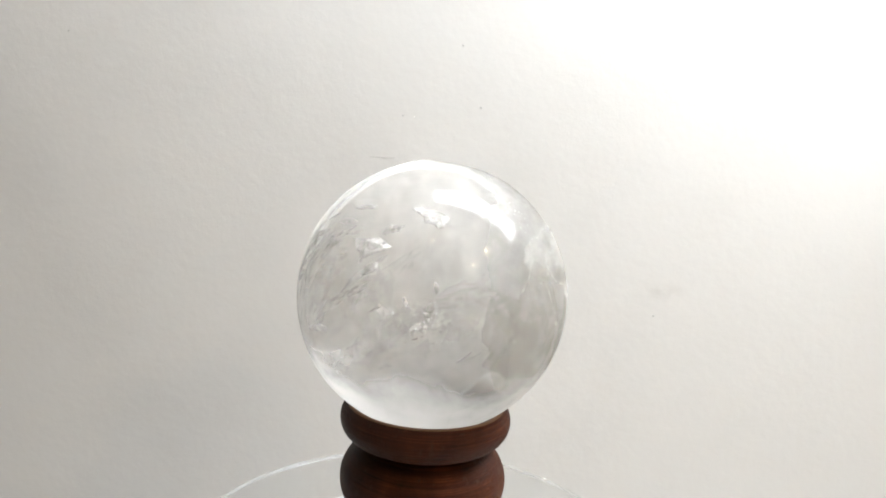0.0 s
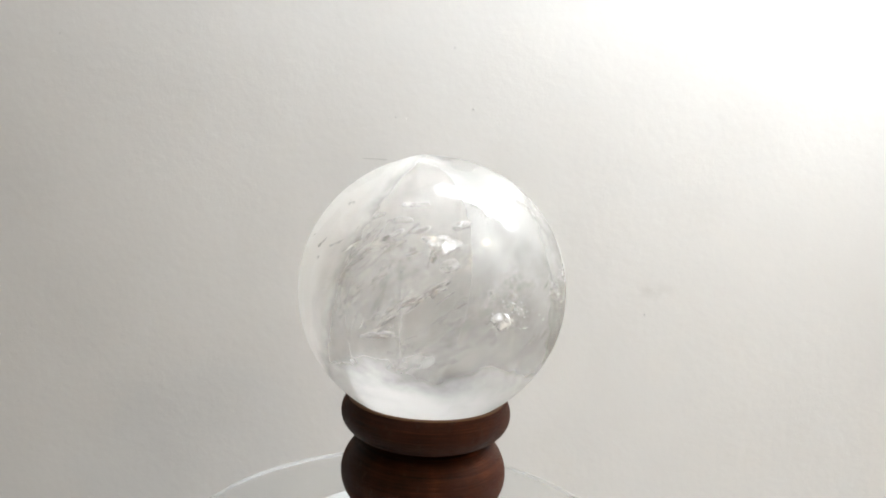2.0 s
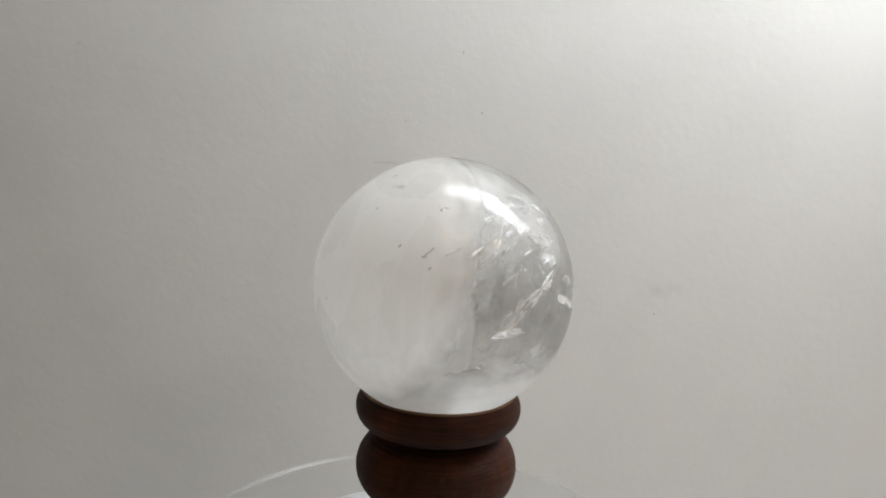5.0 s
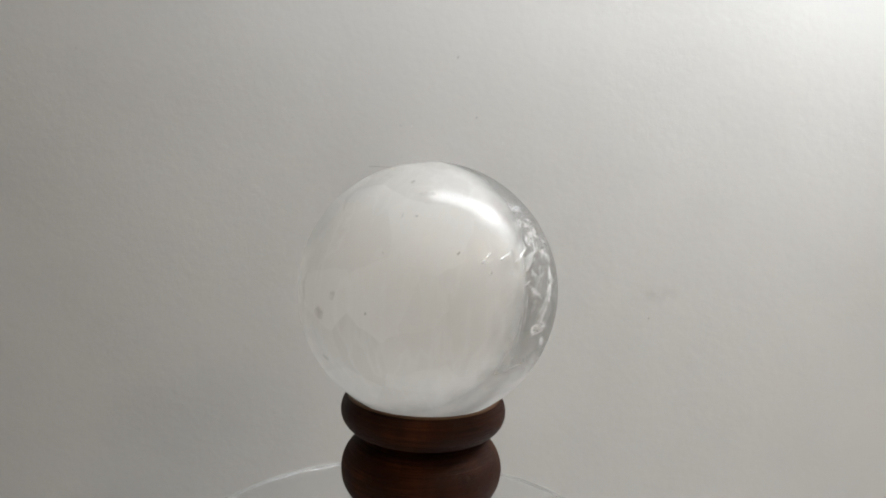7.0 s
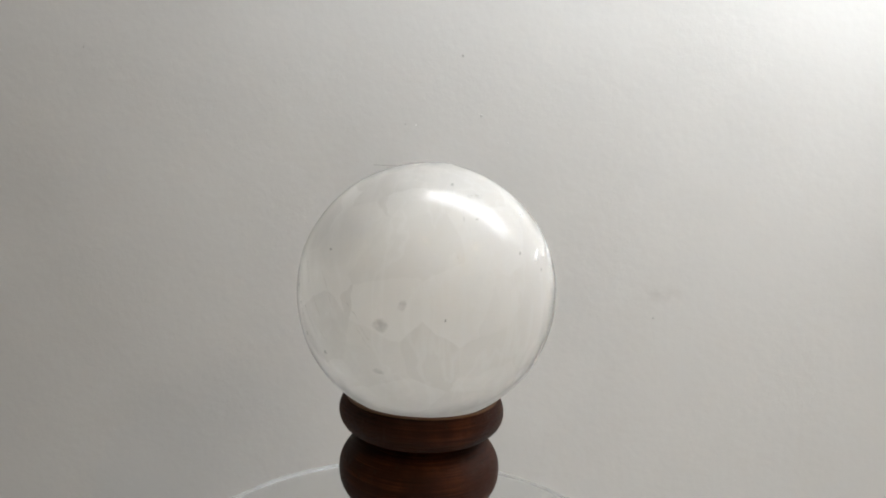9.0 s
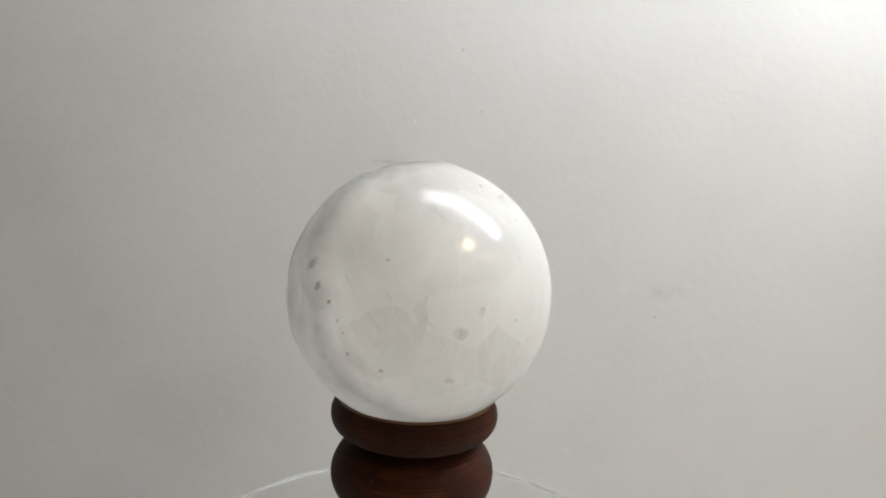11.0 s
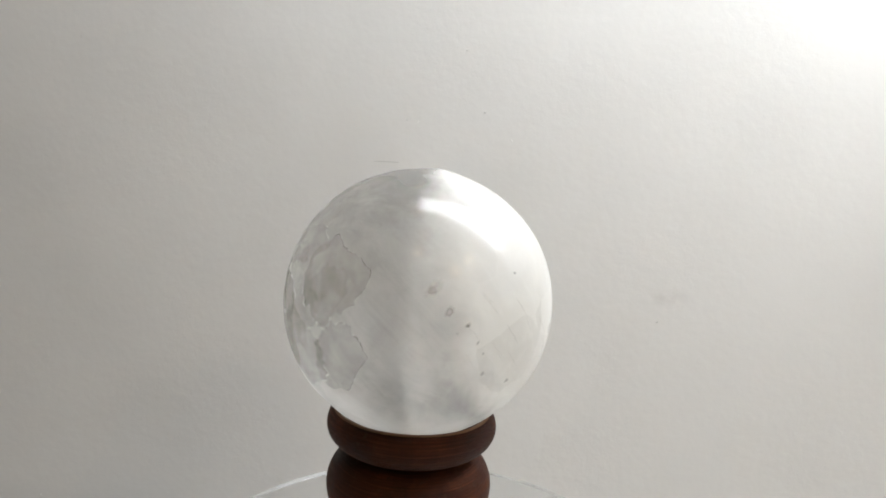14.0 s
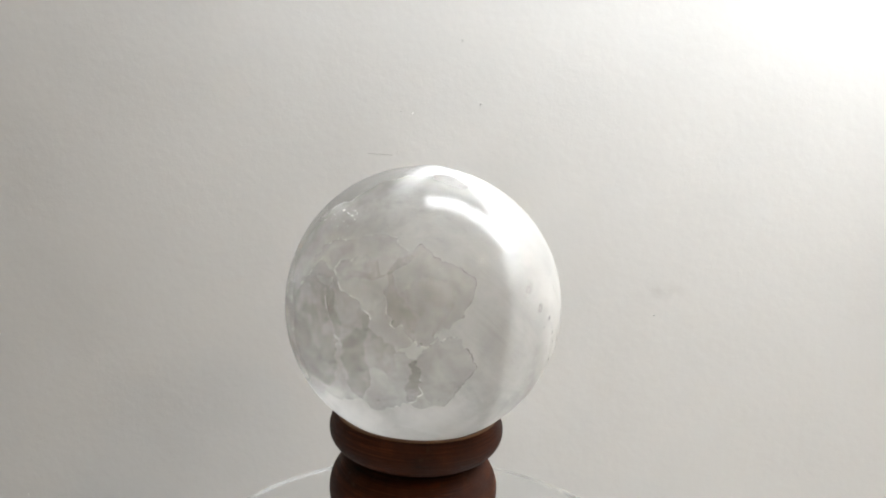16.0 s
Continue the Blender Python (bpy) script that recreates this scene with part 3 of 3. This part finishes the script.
def flakes(name, mat, phi, lat, depth, spread, count, size, seed, label=""):
    """A cluster of tiny tilted flakes inside the ball, each an irregular plate with thickness."""
    rng = random.Random(seed)
    bm = bmesh.new()
    for _ in range(count):
        d = spot(phi + rng.gauss(0, spread), lat + rng.gauss(0, spread * 0.7))
        p = d * (depth + rng.uniform(-0.0008, -0.0003))
        n = (d * 0.5 + Vector((rng.gauss(0, 0.35), rng.gauss(0, 0.35), 0.85 + rng.gauss(0, 0.35)))).normalized()
        m = Matrix.Translation(p) @ n.to_track_quat("Z", "Y").to_matrix().to_4x4() @ Matrix.Rotation(rng.uniform(0, 6.28), 4, "Z")
        k = size * rng.uniform(0.35, 1.3)
        ring = []
        for i in range(6):
            a = i * math.pi / 3 + rng.uniform(-0.3, 0.3)
            q = k * rng.uniform(0.5, 1.0)
            ring.append((math.cos(a) * q, math.sin(a) * q * 0.55))
        lo = [bm.verts.new(m @ Vector((x, y, 0))) for x, y in ring]
        hi = [bm.verts.new(m @ Vector((x * 0.7, y * 0.7, k * 0.18))) for x, y in ring]
        bm.faces.new(hi)
        bm.faces.new(lo[::-1])
        for i in range(6):
            bm.faces.new((lo[i], lo[(i + 1) % 6], hi[(i + 1) % 6], hi[i]))
    return part(name, bm, mat, ball, label, smooth=False)


def fleck(name, mat, phi, lat, size, squash=0.7, turn=0.0, seed=0, label=""):
    """A thin irregular spot lying in the skin of the ball."""
    d = spot(phi, lat)
    east = Vector((0, 0, 1)).cross(d).normalized()
    north = d.cross(east)
    c, s = math.cos(radians(turn)), math.sin(radians(turn))
    u, v = east * c + north * s, north * c - east * s
    bm = bmesh.new()
    fade = bm.verts.layers.float.new("fade")
    rings = []
    for k in (0.25, 0.55, 0.8, 1.0):
        ring = []
        for i in range(18):
            a = 2 * math.pi * i / 18
            q = size * k * (1 + 0.30 * noise.noise((math.cos(a) * 1.6 + seed, math.sin(a) * 1.6, seed * 3.3)))
            p = d + (u * math.cos(a) * q + v * math.sin(a) * q * squash) / BALL_R
            p.normalize()
            ring.append(bm.verts.new(p * (ball_skin(p) + 0.00004 + 0.0001 * (1 - k * k))))
            ring[-1][fade] = 1 - k * k
        rings.append(ring)
    mid_v = bm.verts.new(d * (ball_skin(d) + 0.00014))
    mid_v[fade] = 1.0
    for i in range(18):
        j = (i + 1) % 18
        bm.faces.new((mid_v, rings[0][i], rings[0][j]))
        for a, b in zip(rings, rings[1:]):
            bm.faces.new((a[i], b[i], b[j], a[j]))
    return part(name, bm, mat, ball, label)


def streak(name, mat, phi, lat, length, width, turn, seed=0):
    """A thin curved scratch or fibre line in the skin of the ball."""
    d = spot(phi, lat)
    east = Vector((0, 0, 1)).cross(d).normalized()
    north = d.cross(east)
    c, s = math.cos(radians(turn)), math.sin(radians(turn))
    u, v = east * c + north * s, north * c - east * s
    bm = bmesh.new()
    rows = []
    for i in range(15):
        a = 2 * i / 14 - 1
        off = 0.04 * length * noise.noise((a * 1.8 + seed, seed, 0))
        w = width * (1 - a * a) ** 0.5 + 1e-5
        row = []
        for k, h in ((-1, 0.00014), (0, 0.00020), (1, 0.00014)):
            p = d + (u * a * length / 2 + v * (off + k * w / 2)) / BALL_R
            p.normalize()
            row.append(bm.verts.new(p * (ball_skin(p) + h - 0.0001)))
        rows.append(row)
    for p, q in zip(rows, rows[1:]):
        for k in range(2):
            bm.faces.new((p[k], q[k], q[k + 1], p[k + 1]))
    return part(name, mat=mat, bm=bm, parent=ball)


def skin_frame(phi, lat, turn):
    d = spot(phi, lat)
    east = Vector((0, 0, 1)).cross(d).normalized()
    north = d.cross(east)
    c, s = math.cos(radians(turn)), math.sin(radians(turn))
    return d, east * c + north * s, north * c - east * s


def shard(phi, lat, length, width, turn, lean=0.0, roll=0.0, depth=0.0376, seed=0, mats=None, name="shard", label=""):
    """A splintered glassy face: a ragged long plate with a ridge and bright broken edges."""
    mats = mats or (SHARD, CRACK)
    top = ball_skin(spot(phi, lat)) + (0.00012 if phi < -56 else -0.0006)     # over the milk they break the skin
    depth += 0.0012 if phi < -56 else 0.0
    d, u, v = skin_frame(phi, lat, turn)
    rng = random.Random(seed)
    if lean:
        lean = -max(10.0, 52 - lat) + rng.uniform(-12, 12)
        width *= 1.5
    tip = Matrix.Rotation(radians(lean), 3, u) @ Matrix.Rotation(radians(roll), 3, v)
    u, v, w = tip @ u, tip @ v, tip @ d
    n = 11
    ring = []
    for i in range(n):
        a = 2 * math.pi * (i + rng.uniform(-0.35, 0.35)) / n
        k = rng.uniform(0.62, 1.12)
        ring.append((math.cos(a) * length / 2 * k, math.sin(a) * width / 2 * k))

    def at(x, y, h):
        q = d * depth + u * x + v * y + w * h
        return q * min(1.0, top / q.length)

    bm = bmesh.new()
    thick = 0.00012 + 0.03 * width
    outer = [bm.verts.new(at(x, y, -thick)) for x, y in ring]
    rim = [bm.verts.new(at(x * 0.97, y * 0.90, rng.uniform(-0.3, 0.5) * thick)) for x, y in ring]
    ridge = [bm.verts.new(at(x * 0.55 + rng.uniform(-0.06, 0.06) * length, rng.uniform(-0.12, 0.12) * width + y * 0.25, thick * rng.uniform(0.4, 1.6))) for x, y in ring]
    for i in range(n):
        j = (i + 1) % n
        bm.faces.new((outer[i], outer[j], rim[j], rim[i])).material_index = 1 if rng.random() < 0.55 else 0
        bm.faces.new((rim[i], rim[j], ridge[j], ridge[i])).material_index = 1 if rng.random() < 0.10 else 0
    bm.faces.new(ridge)
    ob = part(name, bm, mats[0], ball, label, smooth=False)
    ob.data.materials.append(mats[1])
    return ob


def patch(name, mat, phi, lat, half_u, half_v, turn=0.0, seed=0.0, depth=0.0383, jag=0.22, label="", rims=()):
    """A thin cloud face that follows the ball's roundness, with a lobed, notched outline; rims: (material, from, to) stretches of its border."""
    d, u, v = skin_frame(phi, lat, turn)
    n = 120
    edge = []
    for i in range(n):
        a = 2 * math.pi * i / n
        k = 1 + jag * noise.fractal((math.cos(a) * 1.5 + seed, math.sin(a) * 1.5, seed * 1.9), 0.75, 2.1, 5)
        edge.append((math.cos(a) * half_u * k, math.sin(a) * half_v * k))

    def at(x, y, deep):
        q = (d + (u * x + v * y) / BALL_R).normalized()
        return q * (ball_skin(q) + deep - 0.04002)

    bm = bmesh.new()
    mid_v = bm.verts.new(at(0, 0, depth))
    loops = [[bm.verts.new(at(x * k, y * k, depth + 0.00002 * noise.noise((x * k * 300 + seed, y * k * 300, 0)))) for x, y in edge] for k in (0.2, 0.4, 0.6, 0.8, 0.92, 1.0)]
    for i in range(n):
        j = (i + 1) % n
        bm.faces.new((mid_v, loops[0][i], loops[0][j]))
        for p, q in zip(loops, loops[1:]):
            bm.faces.new((p[i], q[i], q[j], p[j]))
    part(name, bm, mat, ball, label)
    for rim_mat, a0, a1 in rims:
        bm = bmesh.new()
        rows = []
        for i in range(int(a0 / 3), int(a1 / 3) + 1):
            x, y = edge[i % n]
            w = 0.00028 * (0.35 + 1.1 * abs(noise.noise((i * 0.31 + seed, seed, 2.0)))) / math.hypot(x, y)
            rows.append([bm.verts.new(at(x * k, y * k, depth + h)) for k, h in ((1 - w, 0.00006), (1.0, 0.00018), (1 + w, 0.00006))])
        for p, q in zip(rows, rows[1:]):
            for k in range(2):
                bm.faces.new((p[k], q[k], q[k + 1], p[k + 1]))
        part("cloud_edge", bm, rim_mat, ball)


# veils deep in the clear side
for i, (phi, lat, depth, hu, hv, turn, lean) in enumerate(((-58, 14, 0.026, 0.017, 0.011, 38, -40), (-66, 8, 0.022, 0.012, 0.010, 50, -30), (-30, 20, 0.027, 0.014, 0.006, 42, -40),
                                                           (-8, -2, 0.028, 0.020, 0.006, 30, -40), (22, 8, 0.028, 0.015, 0.009, 25, -35), (-22, -20, 0.030, 0.016, 0.006, 22, -40))):
    sheet("veil", VEIL, phi, lat, depth, hu, hv, turn, lean, 0.5, 0.0012, 1.3 + i * 2.7, 0.5, label="pale see-through veil")
# milky body's uneven front: a haze sheet added across the middle to block glare
sheet("milky_front", FRONT, 31, 0, -0.005, 0.051, 0.051, 0, 0, 0.0, 0.0007, 81.0, 0.0, 100, 0.0380, "haze sheet in front of the milky body, blocking its glare")
# white sheets that run inwards beside the milk, seen edge on from the clear side
# their colour stands in for the bright reflection inside the crystal
for i, (phi, lat, depth, hu, hv) in enumerate(((-128, 6, 0.016, 0.036, 0.021), (-134, 14, 0.022, 0.033, 0.017), (-122, -4, 0.009, 0.037, 0.019))):
    sheet("reflection_sheet", INNER, phi, lat, depth, hu, hv, -14, 0, 0.25, 0.0012, 61.0 + i * 3.7, 0.0, 60, 0.0380, "white fibrous sheet in place of an inner reflection")
# splinters: place, length, width, turn, lean, roll
SPLINTERS_HIGH = ((-79, 42, 0.0060, 0.0022, 22, -25, 10), (-59, 37, 0.0050, 0.0020, 35, -30, 0), (-47, 37, 0.0062, 0.0016, 20, -35, 12), (-42, 45, 0.0090, 0.0018, 8, -25, 0),
                  (-27, 29, 0.0105, 0.0062, 14, -20, 14), (-30, 26, 0.0070, 0.0030, 60, -10, -20), (-24, 20, 0.0060, 0.0032, 50, -30, 10), (-30, 9, 0.0030, 0.0020, 40, -20, 0),
                  (-76, 26, 0.0120, 0.0036, 38, -25, 8), (-88, 22, 0.0080, 0.0028, 48, -20, 0))
SPLINTERS_BLADES = ((-68, 24, 0.0100, 0.0022, 40, -30, 0), (-78, 10, 0.0050, 0.0012, 70, -20, 0), (-70, 14, 0.0080, 0.0014, 42, -35, 0), (-62, 20, 0.0095, 0.0018, 44, -30, 0),
                    (-53, -9.5, 0.0120, 0.0022, 8, -35, 0), (-47, -8, 0.0070, 0.0014, -8, -30, 0), (-3, 46, 0.0075, 0.0034, -20, -20, 0), (3, 43, 0.0065, 0.0062, 40, -15, 10),
                    (44, 46, 0.0100, 0.0044, -42, -15, 0), (40, 40, 0.0070, 0.0028, -50, -10, 10))
SPLINTERS_CLEAR = ((-2, -2, 0.0060, 0.0042, 40, -25, 10), (2, 6, 0.0050, 0.0020, 55, -25, 0), (4, 14, 0.0040, 0.0012, 100, -10, 0), (-7, 8, 0.0040, 0.0012, 120, -15, 0),
                   (38, 5, 0.0060, 0.0035, 50, -20, 0), (33, 12, 0.0050, 0.0016, 70, -15, 0), (48, 14, 0.0045, 0.0018, 40, -15, 0), (-33, -20, 0.0050, 0.0012, 30, -30, 0),
                   (-50, 30, 0.0080, 0.0013, 36, -30, 0), (-37, 33, 0.0065, 0.0014, 30, -30, 0), (-18, 36, 0.0060, 0.0022, 25, -25, 0))
for i, (phi, lat, length, width, turn, lean, roll) in enumerate(itertools.chain(SPLINTERS_HIGH, SPLINTERS_BLADES, SPLINTERS_CLEAR)):
    shard(phi, lat, length, width, turn, lean, roll, 0.0382 if width < 0.003 else 0.0376, 300 + i, label="icy splintered face" if i == 0 else "")
# fine splinters among them
rng = random.Random(58)
for i in range(30):
    k = rng.uniform(-1, 1)
    shard(-58 + 26 * k + rng.uniform(-6, 6), 24 + 9 * k + rng.uniform(-13, 13), rng.uniform(0.0015, 0.0060), rng.uniform(0.0002, 0.0007), 36 + rng.uniform(-14, 14), -1, 0, 0.0384, 600 + i, (CRACK, CRACK) if i % 2 else (SHARD, CRACK))
# the long diagonal crack, a bundle of thin splinters
rng = random.Random(77)
for i in range(17):
    k = rng.random()
    shard(-51 + 24 * k + rng.uniform(-2, 2), -4 + 17 * k + rng.uniform(-2.5, 2.5), rng.uniform(0.0025, 0.0085), rng.uniform(0.0003, 0.0009), 36 + rng.uniform(-9, 9), -25, 0, 0.0380, 400 + i,
          (CRACK, CRACK) if i % 3 else (SHARD, CRACK), "crack")
# darker faces seen edge on: a wedge and fine slivers
shard(-53.5, 6, 0.0215, 0.0024, 74, 0, 0, 0.0350, 501, (GREY_FACE, GREY_FACE), "shadow_face", "grey wedge-shaped face")
for i in range(14):
    shard(-66 + rng.uniform(-13, 14), 13 + rng.uniform(-12, 14), rng.uniform(0.003, 0.009), rng.uniform(0.0003, 0.0010), 42 + rng.uniform(-8, 8), -20, 0, 0.0374, 520 + i, (GREY_FACE, SHARD), "sliver")
for i in range(8):
    shard(rng.uniform(-30, 30), rng.uniform(-14, 24), rng.uniform(0.002, 0.006), rng.uniform(0.0002, 0.0006), 32 + rng.uniform(-10, 10), -20, 0, 0.0378, 540 + i, (GREY_FACE, SHARD), "sliver")
# the fibrous broken face next to the milky side
sheet("fibrous_face", FIBRE, -54, 13, 0.0402, 0.0125, 0.0175, -12, 0, 0.30, 0.0003, 30.5, 1.0, 60, 0.0385, "fibrous broken face with fine ridges")
# clouds on the smoky side
patch("cloud", CLOUD, -312, -6, 0.0190, 0.0200, 20, 47.5, 0.04012, 0.24, "grey-beige ragged cloud bank", ((RIM_PALE, 0, 110), (RIM_DARK, 20, 60)))
patch("cloud", CLOUD, -316, -4, 0.0140, 0.0150, 60, 48.9, 0.04014, 0.26)
patch("cloud", CLOUD_PALE, -287, 6, 0.0110, 0.0150, 30, 51.0, 0.04010, 0.34, "pale inner cloud", ((RIM_PALE, 60, 190),))
patch("cloud", CLOUD_PALE, -296, 27, 0.0140, 0.0065, 8, 54.0, 0.04011, 0.36, "", ((RIM_PALE, 20, 150),))
patch("cloud", CLOUD, -282, -14, 0.0095, 0.0110, 30, 57.0, 0.04013, 0.34, "", ((RIM_PALE, 250, 330),))
patch("cloud", CLOUD, -266, 15.5, 0.0094, 0.0110, 0, 41.0, 0.04016, 0.34, "grey-beige lobed cloud", ((RIM_DARK, 330, 470), (RIM_PALE, 190, 290)))
patch("cloud", CLOUD_PALE, -267, 13, 0.0060, 0.0070, 0, 42.4, 0.04017, 0.34)
patch("cloud", CLOUD, -260, -12.5, 0.0078, 0.0096, -15, 44.0, 0.04018, 0.34, "", ((RIM_DARK, 300, 420), (RIM_PALE, 60, 150)))

for i, (phi, lat, spread, count, size) in enumerate(((-1, 0, 5, 70, 0.00046), (-28, 26, 6, 30, 0.00034), (42, 43, 7, 60, 0.00040), (38, 8, 7, 60, 0.00040),
                                                    (-48, 38, 10, 30, 0.00030), (8, 16, 14, 46, 0.00026), (-10, -18, 14, 16, 0.00024), (55, 20, 8, 24, 0.00032),
                                                    (-54, 14, 9, 26, 0.00028), (-283, 8, 5, 14, 0.00028), (-322, 14, 4, 8, 0.00030))):
    tagged(flakes("flakes", GLINT, phi, lat, 0.0404, spread, count, size, 100 + i), "glinting icy flakes", kind="stuff")

# specks and smudges on the milky side
for i, (phi, lat, size, sq, turn) in enumerate(((-187.7, -20.5, 0.00095, 0.8, 20), (-201.7, -15.2, 0.00085, 0.8, 50), (-205.6, -2.6, 0.00075, 0.45, 60),
                                              (-203, -7, 0.0005, 0.6, 80), (-214, 1, 0.0006, 0.7, 10), (-129, 22.6, 0.00050, 0.35, -65), (-133.7, -0.8, 0.00055, 0.5, 80),
                                              (-187, 22, 0.0006, 0.7, 0), (-196, -33, 0.0008, 0.4, 20), (-79, 41, 0.0010, 0.5, -20), (-83, 42, 0.0006, 0.6, 40), (-98, 24, 0.0007, 0.6, 50), (-125, 58, 0.0011, 0.5, 60), (-124, 39, 0.0010, 0.3, 80), (-117, 39, 0.0005, 0.6, 0), (-85, 16, 0.0009, 0.5, 50))):
    fleck("fleck", FLECK, phi, lat, size, sq, turn, i * 1.7, "brownish grey speck")
for i, (phi, lat, size, sq, turn) in enumerate(((-274, 19, 0.0004, 0.4, 30), (-288, 3, 0.0006, 0.6, 70), (-267, -1, 0.0005, 0.5, 10), (-259, -24, 0.0004, 0.6, 20), (-283, -26, 0.0003, 0.7, 0), (-277, 6, 0.0005, 0.4, 50))):
    fleck("fleck", FLECK, phi, lat, size, sq, turn, 40 + i * 1.7, "brownish grey speck")
for i, (phi, lat, size, sq, turn) in enumerate(((-217, 8.8, 0.0020, 0.65, 50), (-223, 17, 0.0036, 0.5, 45), (-158, -4, 0.0026, 0.8, 20),
                                              (-160, -24, 0.0022, 0.5, -20), (-150, 4, 0.0018, 0.6, 60), (-112, 51, 0.0030, 0.35, 5), (-210, 4, 0.0012, 0.6, 30))):
    fleck("smudge", DEEP if phi < -209 else SMUDGE, phi, lat, size, sq, turn, 20 + i * 2.3, "soft grey smudge")
rng = random.Random(7)
for i in range(13):
    streak("scratch", SCRATCH, -190 + rng.uniform(-22, 26), 6 + rng.uniform(-18, 20), rng.uniform(0.003, 0.009), rng.uniform(0.00012, 0.00024), -48 + rng.uniform(-8, 8), i)
for i in range(26):
    a = rng.uniform(-1, 1)
    streak("ridge", PALE if i % 3 else SCRATCH, -56 + a * 12, 12 + rng.uniform(-20, 22), rng.uniform(0.003, 0.010), rng.uniform(0.00012, 0.00035), 74 + rng.uniform(-12, 12), 60 + i)
for i in range(9):
    streak("ridge", SCRATCH, -70 + i * 0.5, 8 + i * 1.1, 0.0042, 0.00016, 18, 90 + i)

# ---------------------------------------------------------------- what turns
TURN = ((0, 0), (0.5, 8), (1, 16), (1.5, 24.2), (2, 32.5), (2.5, 40.6), (3, 48.8), (3.5, 57), (4.1, 66.6), (4.7, 76.2), (5.4, 87.4), (6, 97), (6.5, 105.1), (7, 113.2), (7.5, 121.3),
        (8, 129.4), (8.5, 137.5), (9, 145.5), (9.6, 155.6), (10.2, 165.8), (10.8, 176), (11.5, 188), (12, 197.2), (12.5, 206.4), (13, 215.6), (13.5, 224.8),
        (14, 234.1), (14.5, 243.3), (15, 252.5), (15.5, 261.8), (16, 271))


def motions():
    rows = [(t, pose(0, 0, 0, 0, 0, a)) for t, a in TURN]
    for thing in (turntable, stand, ball):
        walk(thing, rows)


motions()
